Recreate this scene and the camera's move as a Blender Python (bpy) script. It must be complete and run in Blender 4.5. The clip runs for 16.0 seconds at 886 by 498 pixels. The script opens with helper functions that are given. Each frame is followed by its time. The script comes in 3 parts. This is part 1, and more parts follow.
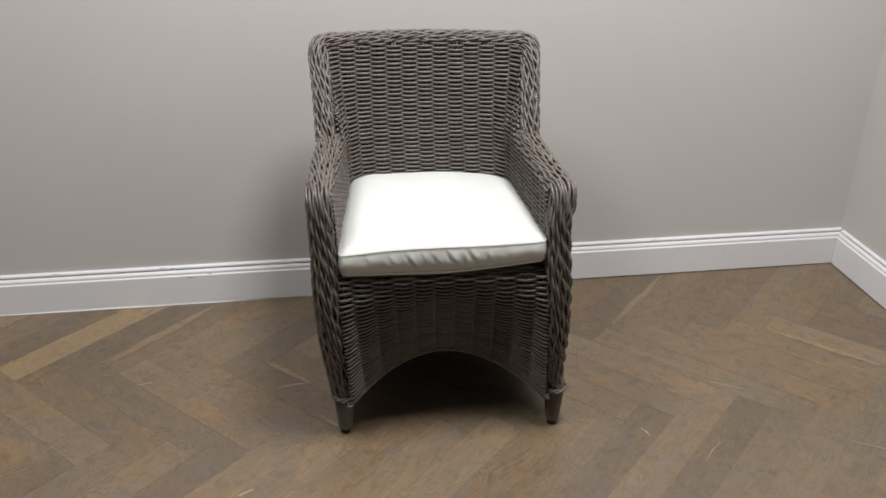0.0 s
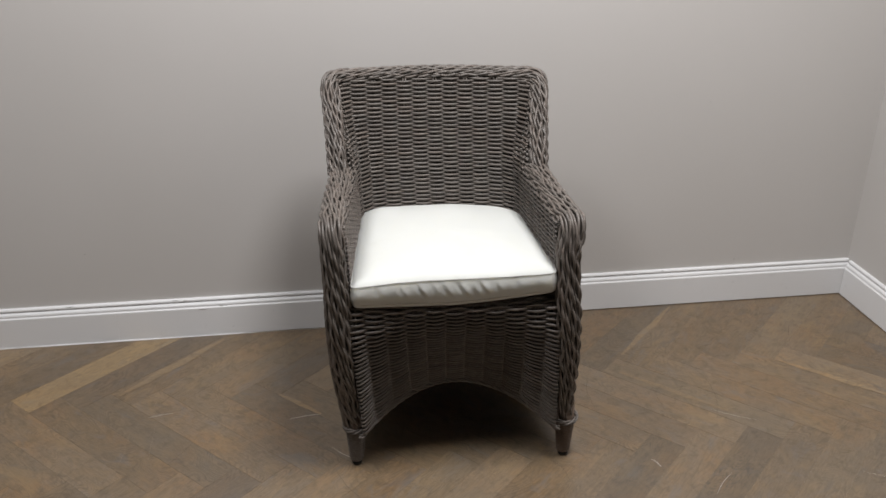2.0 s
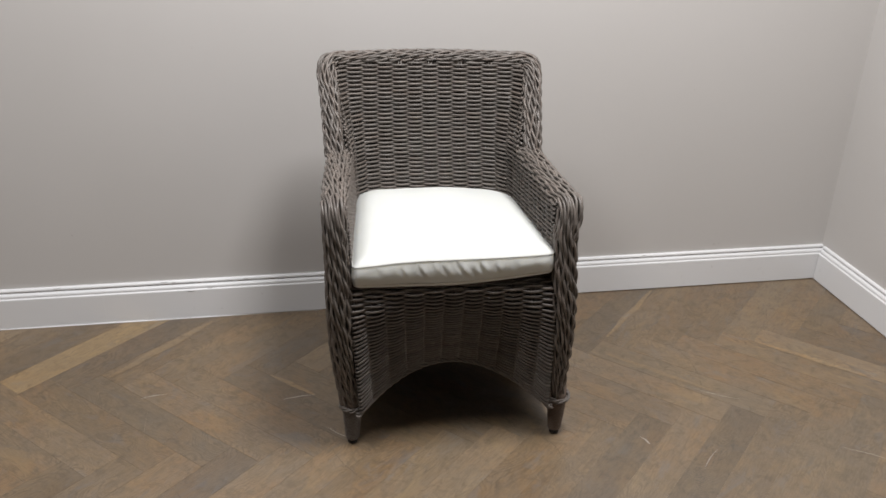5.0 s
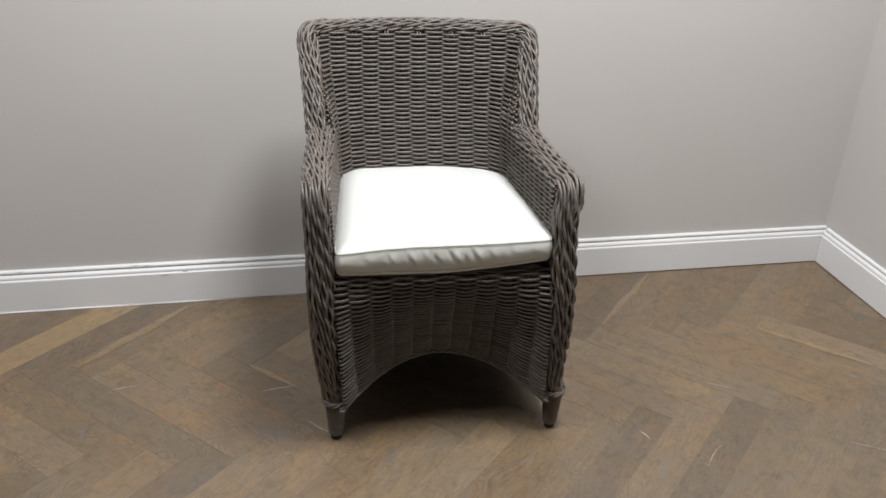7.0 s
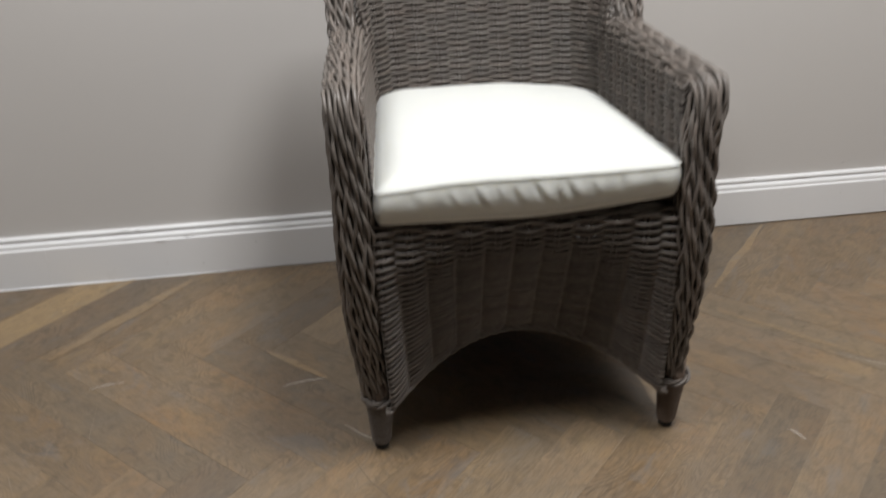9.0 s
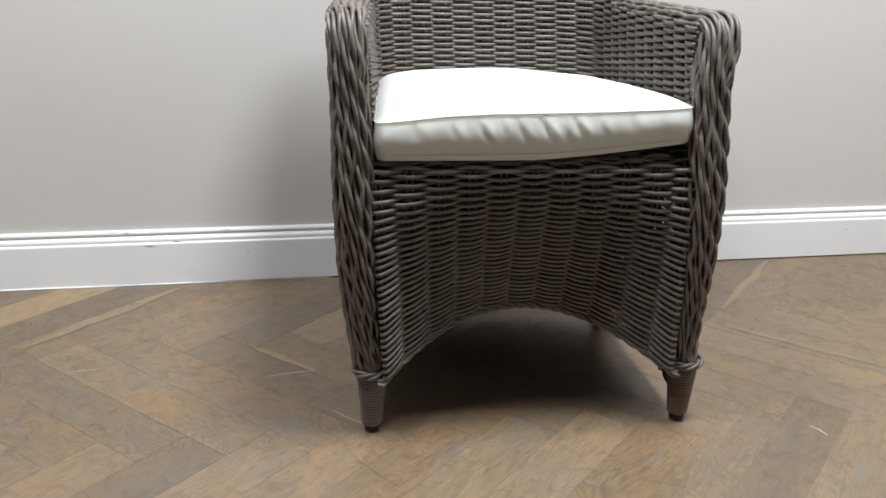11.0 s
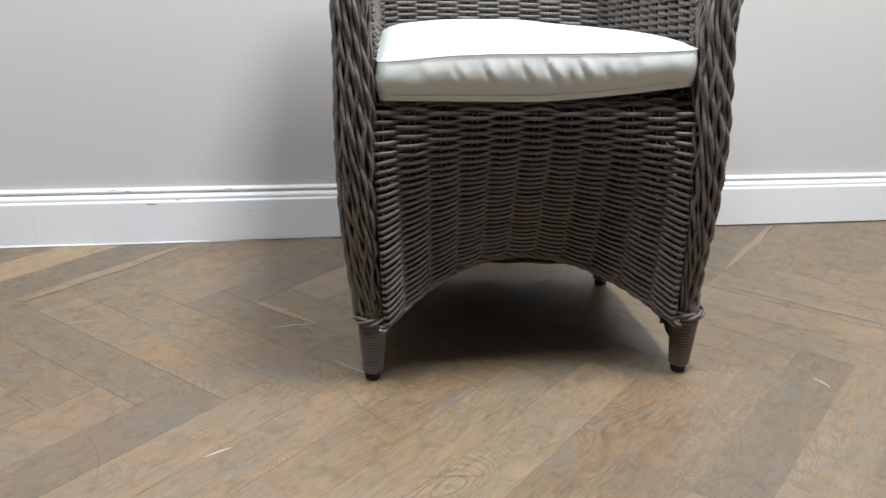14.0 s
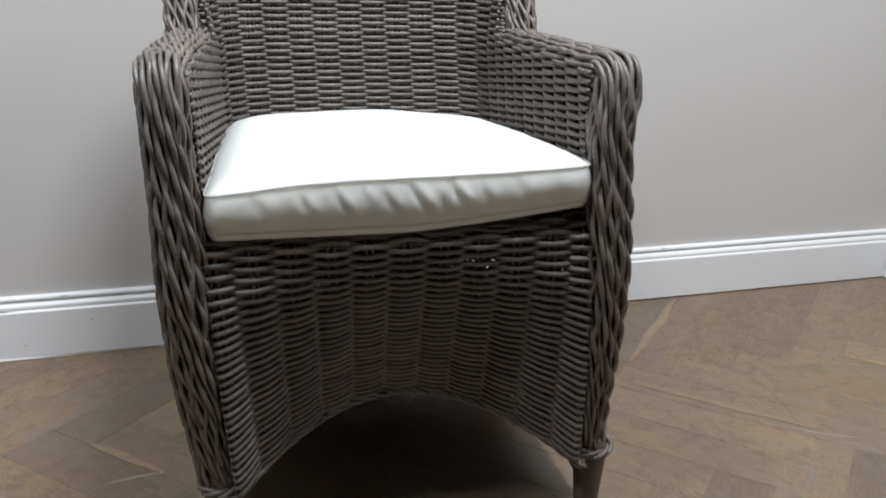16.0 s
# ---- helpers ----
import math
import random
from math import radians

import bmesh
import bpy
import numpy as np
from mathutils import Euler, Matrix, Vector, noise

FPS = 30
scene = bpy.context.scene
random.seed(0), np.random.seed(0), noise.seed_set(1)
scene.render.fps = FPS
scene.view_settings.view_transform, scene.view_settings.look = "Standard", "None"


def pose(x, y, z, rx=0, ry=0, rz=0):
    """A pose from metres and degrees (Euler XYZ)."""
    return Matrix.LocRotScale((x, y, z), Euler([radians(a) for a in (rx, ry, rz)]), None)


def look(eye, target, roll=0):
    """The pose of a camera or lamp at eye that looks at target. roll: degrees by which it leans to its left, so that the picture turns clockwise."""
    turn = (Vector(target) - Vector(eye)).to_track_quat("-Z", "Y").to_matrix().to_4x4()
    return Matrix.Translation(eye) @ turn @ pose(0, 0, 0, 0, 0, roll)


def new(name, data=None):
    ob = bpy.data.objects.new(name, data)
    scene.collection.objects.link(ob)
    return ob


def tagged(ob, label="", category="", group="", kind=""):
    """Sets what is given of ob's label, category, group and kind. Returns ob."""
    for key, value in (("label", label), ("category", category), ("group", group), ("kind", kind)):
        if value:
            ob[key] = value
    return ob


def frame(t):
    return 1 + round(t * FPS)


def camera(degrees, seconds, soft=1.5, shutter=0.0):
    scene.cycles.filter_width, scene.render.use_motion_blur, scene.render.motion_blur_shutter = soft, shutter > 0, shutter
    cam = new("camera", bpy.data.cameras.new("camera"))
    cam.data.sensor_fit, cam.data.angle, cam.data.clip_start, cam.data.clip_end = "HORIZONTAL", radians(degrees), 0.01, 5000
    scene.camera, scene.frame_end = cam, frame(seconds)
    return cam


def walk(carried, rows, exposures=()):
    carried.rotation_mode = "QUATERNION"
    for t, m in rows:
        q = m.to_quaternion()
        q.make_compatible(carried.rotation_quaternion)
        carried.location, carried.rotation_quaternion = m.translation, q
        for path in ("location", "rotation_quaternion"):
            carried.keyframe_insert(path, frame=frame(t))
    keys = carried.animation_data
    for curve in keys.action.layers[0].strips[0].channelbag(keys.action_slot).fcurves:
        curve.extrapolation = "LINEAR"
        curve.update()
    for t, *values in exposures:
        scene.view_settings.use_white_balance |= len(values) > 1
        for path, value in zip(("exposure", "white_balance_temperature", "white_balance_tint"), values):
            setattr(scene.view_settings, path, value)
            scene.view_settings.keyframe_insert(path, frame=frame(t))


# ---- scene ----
cam = camera(54.1, 16.0, soft=1.6, shutter=0.45)
PATH = [
    (0, (-0.274, 0.449, 1.409), (0.0, 2.215, 0.511), 0.7),
    (0.5, (-0.275, 0.438, 1.412), (-0.004, 2.215, 0.535), 0.5),
    (1, (-0.276, 0.429, 1.419), (-0.01, 2.216, 0.562), 0.3),
    (1.5, (-0.279, 0.428, 1.42), (-0.015, 2.224, 0.579), 0.3),
    (2, (-0.288, 0.429, 1.419), (-0.024, 2.229, 0.587), 0.3),
    (2.5, (-0.303, 0.432, 1.42), (-0.038, 2.233, 0.592), 0.2),
    (3, (-0.32, 0.431, 1.42), (-0.045, 2.228, 0.585), 0.4),
    (3.5, (-0.355, 0.426, 1.411), (-0.055, 2.217, 0.573), 0.8),
    (4, (-0.393, 0.421, 1.399), (-0.062, 2.202, 0.551), 1.4),
    (4.5, (-0.397, 0.412, 1.404), (-0.051, 2.189, 0.554), 1.8),
    (5, (-0.381, 0.408, 1.412), (-0.03, 2.183, 0.56), 1.8),
    (7.3, (-0.367, 0.621, 1.363), (0.018, 2.36, 0.455), 2.5),
    (7.5, (-0.37, 0.68, 1.354), (0.014, 2.423, 0.452), 2.4),
    (8, (-0.412, 0.818, 1.318), (-0.024, 2.559, 0.414), 2.4),
    (8.2, (-0.411, 0.866, 1.310), (-0.032, 2.611, 0.409), 1.6),
    (8.4, (-0.405, 0.910, 1.294), (-0.015, 2.645, 0.379), 0.8),
    (8.5, (-0.399, 0.929, 1.278), (-0.011, 2.654, 0.342), 0.5),
    (8.7, (-0.377, 0.963, 1.222), (-0.024, 2.681, 0.261), -0.1),
    (9, (-0.339, 1.009, 1.069), (-0.039, 2.741, 0.115), -0.4),
    (9.2, (-0.329, 1.03, 0.957), (-0.058, 2.781, 0.031), -0.3),
    (11.3, (-0.359, 0.942, 0.763), (-0.021, 2.797, 0.097), 1.5),
    (11.5, (-0.359, 0.935, 0.75), (-0.022, 2.786, 0.071), 1.6),
    (12, (-0.354, 0.931, 0.749), (-0.022, 2.782, 0.068), 1.6),
    (12.5, (-0.357, 0.934, 0.741), (-0.021, 2.784, 0.06), 1.6),
    (13, (-0.359, 0.93, 0.724), (-0.033, 2.778, 0.033), 1.6),
    (13.5, (-0.357, 0.934, 0.718), (-0.028, 2.783, 0.031), 1.6),
    (14, (-0.357, 0.936, 0.714), (-0.031, 2.783, 0.019), 1.6),
    (14.5, (-0.344, 0.943, 0.706), (-0.027, 2.785, -0.004), 1.4),
    (15, (-0.298, 1.0, 0.692), (0.034, 2.829, -0.046), 0.9),
    (15.5, (-0.242, 1.073, 0.745), (0.238, 2.902, 0.095), 1.2),
    (16, (-0.249, 1.183, 0.807), (0.289, 2.994, 0.15), 1.4),
]

# seconds, stops, kelvin, tint
EXPOSURE = [(0.0, -0.20, 6700, 13), (1.0, -0.30, 6700, 13), (2.5, -0.35, 6700, 13), (3.5, -0.31, 6700, 13), (4.2, -0.20, 6700, 13), (5.0, -0.15, 6700, 13), (7.3, -0.06, 6620, 11.5), (8.2, -0.12, 6650, 11.5), (9.2, -0.20, 6720, 11.5), (11.3, 0.53, 6380, 10), (13.0, 0.55, 6350, 10), (14.0, 0.60, 6180, 9),
            (14.5, 0.68, 5980, 8.5), (15.0, 0.88, 5870, 8.5), (15.2, 0.85, 5900, 8.5), (15.5, 0.44, 6050, 10), (16.0, 0.10, 6200, 10)]
walk(cam, [(t, look(eye, target, roll)) for t, eye, target, roll in PATH], EXPOSURE)

# ---- room sizes ----
WALL_Y = 2.955          # back wall
WALL_X = 1.520          # side wall
ROOM_W, ROOM_S, ROOM_H = -3.2, -2.6, 2.9
SKIRT = 0.020

# ---- light: unseen area lamps at ceiling height, a main one and a fill ----
world = bpy.data.worlds.new("room_world")
scene.world = world
world.use_nodes = True
world.node_tree.nodes["Background"].inputs[0].default_value = (0.9, 0.95, 1.0, 1)
world.node_tree.nodes["Background"].inputs[1].default_value = 0.001


def ceiling_lamp(name, x, y, w, d, watts, colour):
    data = bpy.data.lights.new(name, "AREA")
    data.shape, data.size, data.size_y = "RECTANGLE", w, d
    data.energy, data.color = watts, colour
    ob = new(name, data)
    ob.matrix_world = pose(x, y, ROOM_H - 0.03)
    return ob


ceiling_lamp("ceiling_lamp_right", 0.39, 1.79, 0.6, 0.6, 90, (0.95, 0.975, 1.0))
# added fill with no known fixture, lifts the left wall and boards
ceiling_lamp("fill_lamp_left", -1.02, 1.70, 0.6, 0.6, 51, (0.95, 0.975, 1.0))

# ---- materials ----


class Nodes:
    """Small helper to write node materials."""

    def __init__(self, name):
        self.mat = bpy.data.materials.new(name)
        self.mat.use_nodes = True
        self.tree = self.mat.node_tree
        self.shader = self.tree.nodes["Principled BSDF"]

    def add(self, kind, ins=None, operation="", data_type="", blend_type="", wave_type="", bands_direction=""):
        node = self.tree.nodes.new(kind)
        if operation:
            node.operation = operation
        if data_type:
            node.data_type = data_type
        if blend_type:
            node.blend_type = blend_type
        if wave_type:
            node.wave_type = wave_type
        if bands_direction:
            node.bands_direction = bands_direction
        for key, value in (ins or {}).items():
            self.put(node.inputs[key], value)
        return node

    def put(self, socket, value):
        if isinstance(value, bpy.types.NodeSocket):
            self.tree.links.new(value, socket)
        else:
            socket.default_value = value

    def ramp(self, fac, stops):
        node = self.add("ShaderNodeValToRGB", {"Fac": fac})
        el = node.color_ramp.elements
        while len(el) < len(stops):
            el.new(0.5)
        for e, (p, c) in zip(el, stops):
            e.position = p
            e.color = (*c, 1) if len(c) == 3 else c
        return node.outputs["Color"]

    def noise(self, vec, scale, detail=4.0, rough=0.55, distortion=0.0):
        return self.add("ShaderNodeTexNoise", {"Vector": vec, "Scale": scale, "Detail": detail, "Roughness": rough, "Distortion": distortion}).outputs["Fac"]

    def mix(self, fac, a, b, blend="MIX"):
        node = self.add("ShaderNodeMix", data_type="RGBA", blend_type=blend)
        for socket, value in zip((node.inputs[0], node.inputs[6], node.inputs[7]), (fac, a, b)):
            self.put(socket, value if not isinstance(value, tuple) else ((*value, 1) if len(value) == 3 else value))
        return node.outputs[2]

    def math(self, op, a, b=0.5):
        node = self.add("ShaderNodeMath", operation=op)
        self.put(node.inputs[0], a)
        self.put(node.inputs[1], b)
        return node.outputs[0]

    def bump(self, height, strength, distance):
        return self.add("ShaderNodeBump", {"Height": height, "Strength": strength, "Distance": distance}).outputs["Normal"]

    def done(self, colour, rough, normal=None, **more):
        self.put(self.shader.inputs["Base Color"], colour)
        self.put(self.shader.inputs["Roughness"], rough)
        if normal is not None:
            self.put(self.shader.inputs["Normal"], normal)
        for key, value in more.items():
            self.put(self.shader.inputs[key.replace("_", " ")], value)
        return self.mat


def wall_paint(name, base, second):
    n = Nodes(name)
    at = n.add("ShaderNodeTexCoord").outputs["Object"]
    cloud = n.noise(at, 1.3, 3)
    fine = n.noise(at, 260, 3, 0.6)
    col = n.mix(n.ramp(cloud, [(0.35, (0, 0, 0)), (0.7, (1, 1, 1))]), base, second)
    return n.done(col, 0.62, n.bump(fine, 0.12, 0.0006))


def gloss_paint():
    n = Nodes("white_skirting_paint")
    at = n.add("ShaderNodeTexCoord").outputs["Object"]
    scuff = n.noise(at, 9, 6, 0.7)
    streak = n.noise(n.add("ShaderNodeMapping", {"Vector": at, "Scale": (3, 3, 120)}).outputs[0], 2.0, 4)
    col = n.mix(n.ramp(scuff, [(0.62, (0, 0, 0)), (0.8, (1, 1, 1))]), (0.71, 0.71, 0.71), (0.60, 0.59, 0.58))
    return n.done(col, 0.38, n.bump(streak, 0.15, 0.0008))


def oak(name, light, dark, grey):
    """Worn washed oak board; the grain runs along the board's own x."""
    n = Nodes(name)
    at = n.add("ShaderNodeTexCoord").outputs["Object"]
    rnd = n.add("ShaderNodeObjectInfo").outputs["Random"]
    place = n.add("ShaderNodeNewGeometry").outputs["Position"]
    shift = n.add("ShaderNodeCombineXYZ", {"X": n.math("MULTIPLY", rnd, 37.0), "Y": n.math("MULTIPLY", rnd, 91.0), "Z": n.math("MULTIPLY", rnd, 13.0)}).outputs[0]
    pos = n.add("ShaderNodeVectorMath", {0: at, 1: shift}, operation="ADD").outputs[0]
    black, white = (0, 0, 0), (1, 1, 1)

    def along(sx, sy):
        return n.add("ShaderNodeMapping", {"Vector": pos, "Scale": (sx, sy, 1.0)}).outputs[0]

    # growth rings: contour lines of a slow noise give cathedral figure
    swirl = n.noise(along(1.0, 2.6), 3.0, 2, 0.5, 0.5)
    wobble = n.noise(pos, 60, 4, 0.7)
    rings = n.math("SINE", n.math("ADD", n.math("MULTIPLY", swirl, 320.0), n.math("MULTIPLY", wobble, 7.0)), 0.0)
    figure = n.noise(along(1.0, 4.0), 3.2, 6, 0.62, 0.8)
    pores = n.noise(along(30.0, 300.0), 1.0, 3, 0.6)
    mottle = n.noise(along(1.0, 1.6), 15.0, 8, 0.72, 1.2)
    patch = n.noise(along(1.0, 1.4), 6.0, 3, 0.5, 0.3)
    wash = n.noise(place, 3.6, 6, 0.62, 0.6)
    grime = n.noise(place, 26.0, 9, 0.74, 0.9)
    knot = n.add("ShaderNodeTexVoronoi", {"Vector": along(2.2, 5.0), "Scale": 1.4}).outputs["Distance"]
    col = n.mix(n.ramp(figure, [(0.30, black), (0.70, white)]), dark, light)
    # warm reddish patches
    warm = n.noise(along(0.8, 1.2), 4.0, 3, 0.5, 0.4)
    col = n.mix(n.math("MULTIPLY", n.ramp(warm, [(0.46, black), (0.61, white)]), 0.75), col, (light[0] * 1.02, light[1] * 0.90, light[2] * 0.80))
    # silvery worn-off patches and grimy ones, some across the joints
    col = n.mix(n.math("MULTIPLY", n.ramp(mottle, [(0.44, black), (0.62, white)]), 0.55), col, grey)
    col = n.mix(n.math("MULTIPLY", n.ramp(wash, [(0.44, black), (0.60, white)]), 0.60), col, grey)
    col = n.mix(n.math("MULTIPLY", n.ramp(grime, [(0.51, black), (0.62, white)]), 0.55), col, tuple(0.60 * c for c in dark))
    # figure: dark lines and pale lines, clear in patches
    clear = n.math("MULTIPLY", n.ramp(patch, [(0.44, black), (0.60, white)]), n.ramp(wobble, [(0.30, (0.3, 0.3, 0.3)), (0.60, white)]))
    col = n.mix(n.math("MULTIPLY", n.math("MULTIPLY", n.ramp(rings, [(0.15, black), (0.95, white)]), clear), 0.52), col, tuple(0.50 * c for c in dark))
    col = n.mix(n.math("MULTIPLY", n.math("MULTIPLY", n.ramp(rings, [(0.05, white), (0.35, black)]), clear), 0.26), col, tuple(1.35 * c for c in light))
    col = n.mix(n.math("MULTIPLY", n.ramp(pores, [(0.38, white), (0.54, black)]), 0.40), col, tuple(0.55 * c for c in dark))
    col = n.mix(n.math("MULTIPLY", n.ramp(knot, [(0.02, white), (0.10, black)]), 0.55), col, tuple(0.42 * c for c in dark))
    worn = n.ramp(n.noise(along(12, 34), 1.0, 9, 0.8, 0.8), [(0.55, black), (0.70, white)])
    col = n.mix(n.math("MULTIPLY", worn, 0.36), col, tuple(min(0.6, 1.30 * c + 0.03) for c in light))
    haze = n.ramp(n.noise(place, 42.0, 10, 0.78, 1.4), [(0.53, black), (0.64, white)])
    col = n.mix(n.math("MULTIPLY", haze, 0.24), col, (0.268, 0.203, 0.138))
    spot = n.ramp(n.noise(along(1.0, 2.0), 7.5, 4, 0.6, 0.5), [(0.64, black), (0.72, white)])
    col = n.mix(n.math("MULTIPLY", spot, 0.45), col, (0.098, 0.084, 0.072))
    # blue-grey stains of the wash and yellowed bare wood
    stain = n.noise(along(1.0, 2.4), 6.5, 5, 0.62, 0.9)
    col = n.mix(n.math("MULTIPLY", n.ramp(stain, [(0.57, black), (0.68, white)]), 0.42), col, tuple(k * c for k, c in zip((0.92, 1.12, 1.45), grey)))
    col = n.mix(n.math("MULTIPLY", n.ramp(stain, [(0.33, white), (0.44, black)]), 0.40), col, (light[0] * 1.14, light[1] * 1.14, light[2] * 1.06))
    tone = n.add("ShaderNodeHueSaturation", {"Color": col, "Value": n.math("ADD", n.math("MULTIPLY", rnd, 0.24), 0.77), "Saturation": 1.10}).outputs[0]
    rough = n.math("ADD", n.math("MULTIPLY", grime, 0.40), 0.22)
    height = n.math("ADD", n.math("ADD", n.math("MULTIPLY", pores, 0.6), n.math("MULTIPLY", rings, 0.2)), n.math("MULTIPLY", grime, 1.2))
    return n.done(tone, rough, n.bump(height, 0.35, 0.0007), Specular_IOR_Level=1.0)


def wicker(name, base, pale, brown):
    n = Nodes(name)
    at = n.add("ShaderNodeTexCoord").outputs["Object"]
    rnd = n.add("ShaderNodeObjectInfo").outputs["Random"]
    blotch = n.noise(at, 16, 4, 0.6)
    fine = n.noise(at, 420, 3, 0.6)
    streak = n.noise(at, 75, 5, 0.65)
    black, white = (0, 0, 0), (1, 1, 1)
    aged = n.math("ADD", n.math("MULTIPLY", n.ramp(blotch, [(0.40, black), (0.64, white)]), 0.6), n.math("MULTIPLY", n.ramp(rnd, [(0.55, black), (0.95, white)]), 0.5))
    col = n.mix(aged, base, brown)
    col = n.mix(n.math("MULTIPLY", n.ramp(streak, [(0.48, black), (0.68, white)]), 0.40), col, pale)
    col = n.mix(n.math("MULTIPLY", n.ramp(fine, [(0.45, black), (0.75, white)]), 0.30), col, pale)
    tone = n.add("ShaderNodeHueSaturation", {"Color": col, "Value": n.math("ADD", n.math("MULTIPLY", rnd, 0.38), 0.76)}).outputs[0]
    return n.done(tone, 0.46, n.bump(fine, 0.25, 0.0004), Specular_IOR_Level=0.45)


def cloth():
    n = Nodes("cream_cushion_cloth")
    at = n.add("ShaderNodeTexCoord").outputs["Object"]
    weave = n.add("ShaderNodeTexWave", {"Vector": at, "Scale": 420.0, "Distortion": 0.4}, bands_direction="X").outputs["Fac"]
    weave2 = n.add("ShaderNodeTexWave", {"Vector": at, "Scale": 420.0, "Distortion": 0.4}, bands_direction="Y").outputs["Fac"]
    cloud = n.noise(at, 6, 4)
    col = n.mix(n.ramp(cloud, [(0.35, (0, 0, 0)), (0.7, (1, 1, 1))]), (0.574, 0.584, 0.554), (0.556, 0.566, 0.537))
    return n.done(col, 0.75, n.bump(n.math("ADD", weave, weave2), 0.12, 0.0003), Sheen_Weight=0.05, Subsurface_Weight=0.6, Subsurface_Scale=0.045, Subsurface_Radius=(1.0, 0.95, 0.85))


def plain(name, colour, rough, scale=40.0, spread=0.25):
    n = Nodes(name)
    at = n.add("ShaderNodeTexCoord").outputs["Object"]
    v = n.noise(at, scale, 4)
    col = n.mix(v, tuple(c * (1 - spread) for c in colour), tuple(min(1, c * (1 + spread)) for c in colour))
    return n.done(col, rough)


WALL = wall_paint("warm_grey_wall_paint", (0.505, 0.485, 0.462), (0.522, 0.502, 0.481))
# ceiling is out of view; its dark tone only holds down bounced light
CEIL = wall_paint("dark_unseen_ceiling", (0.10, 0.10, 0.097), (0.12, 0.12, 0.117))
SKIRTING = gloss_paint()
# same for the two walls out of view: dark to weaken the fill
WALL_FAR = wall_paint("dark_unseen_wall", (0.055, 0.053, 0.050), (0.065, 0.063, 0.060))
OAKS = [
    oak("oak_mid", (0.210, 0.147, 0.086), (0.143, 0.100, 0.060), (0.157, 0.124, 0.091)),
    oak("oak_dark", (0.176, 0.128, 0.080), (0.123, 0.090, 0.058), (0.129, 0.104, 0.077)),
    oak("oak_light", (0.245, 0.177, 0.108), (0.178, 0.128, 0.079), (0.180, 0.143, 0.104)),
    oak("oak_honey", (0.365, 0.256, 0.140), (0.276, 0.192, 0.104), (0.261, 0.194, 0.122)),
    oak("oak_smoky", (0.176, 0.127, 0.080), (0.120, 0.087, 0.056), (0.127, 0.103, 0.079)),
]
OAK_SAP = oak("oak_sapwood", (0.309, 0.219, 0.126), (0.235, 0.165, 0.096), (0.211, 0.162, 0.110))
JOINT = plain("pale_joint_filler", (0.215, 0.170, 0.118), 0.9)
WICKER = wicker("grey_brown_wicker", (0.122, 0.106, 0.093), (0.225, 0.202, 0.181), (0.102, 0.080, 0.066))
STAKE = wicker("dark_wicker_stake", (0.098, 0.081, 0.067), (0.16, 0.14, 0.12), (0.078, 0.062, 0.049))
# near black stands in for the shade in gaps of the weave
GAP_CORE = plain("gap_shade_core", (0.030, 0.024, 0.019), 0.9)
FOOT = plain("wrapped_leg_brown", (0.115, 0.080, 0.058), 0.55, 90)
RUBBER = plain("black_rubber", (0.012, 0.012, 0.012), 0.7)
CLOTH = cloth()
PIPING = plain("grey_piping_cord", (0.34, 0.335, 0.315), 0.8, 200)
SEAM = plain("cream_piping_cord", (0.62, 0.60, 0.54), 0.8, 200)
SCRATCH = plain("pale_scratch", (0.42, 0.385, 0.34), 0.7, 300)
SCUFF = plain("dark_scuff", (0.115, 0.090, 0.068), 0.7, 300)

# ---- mesh helpers ----


def part(name, geo, material, parent=None, label="", smooth=True):
    """One mesh object from (verts, faces), under a thing or a part."""
    mesh = bpy.data.meshes.new(name)
    mesh.from_pydata([tuple(v) for v in geo[0]], [], [tuple(f) for f in geo[1]])
    mesh.materials.append(material)
    if smooth:
        mesh.polygons.foreach_set("use_smooth", [True] * len(mesh.polygons))
    mesh.update()
    ob = new(name, mesh)
    ob.parent = parent
    return tagged(ob, label)


def join(*geos):
    verts, faces = [], []
    for v, f in geos:
        o = len(verts)
        verts.extend(v)
        faces.extend([tuple(i + o for i in face) for face in f])
    return verts, faces


def tube(points, radius, sides=6, flat=1.0, up=None, taper=False):
    """A tube along points; radius may be one number or one each; flat squeezes it along up."""
    p = np.asarray(points, float)
    n = len(p)
    r = np.full(n, radius) if np.isscalar(radius) else np.asarray(radius, float)
    tan = np.gradient(p, axis=0)
    tan /= np.linalg.norm(tan, axis=1)[:, None] + 1e-12
    ref = np.tile([0.0, 0.0, 1.0], (n, 1)) if up is None else np.asarray(up, float)
    if up is None:
        steep = np.abs(tan[:, 2]) > 0.9
        ref[steep] = [0.0, 1.0, 0.0]
        if steep.any() and not steep.all():
            ref[:] = [0.31, 0.83, 0.46]
    a = np.cross(tan, ref)
    a /= np.linalg.norm(a, axis=1)[:, None] + 1e-12
    b = np.cross(a, tan)
    ang = np.linspace(0, 2 * np.pi, sides, endpoint=False)
    ring = p[:, None] + r[:, None, None] * (a[:, None] * np.cos(ang)[None, :, None] + flat * b[:, None] * np.sin(ang)[None, :, None])
    verts = ring.reshape(-1, 3).tolist()
    faces = []
    for i in range(n - 1):
        for k in range(sides):
            l = (k + 1) % sides
            faces.append((i * sides + k, i * sides + l, (i + 1) * sides + l, (i + 1) * sides + k))
    faces.append(tuple(range(sides))[::-1])
    faces.append(tuple((n - 1) * sides + k for k in range(sides)))
    return verts, faces


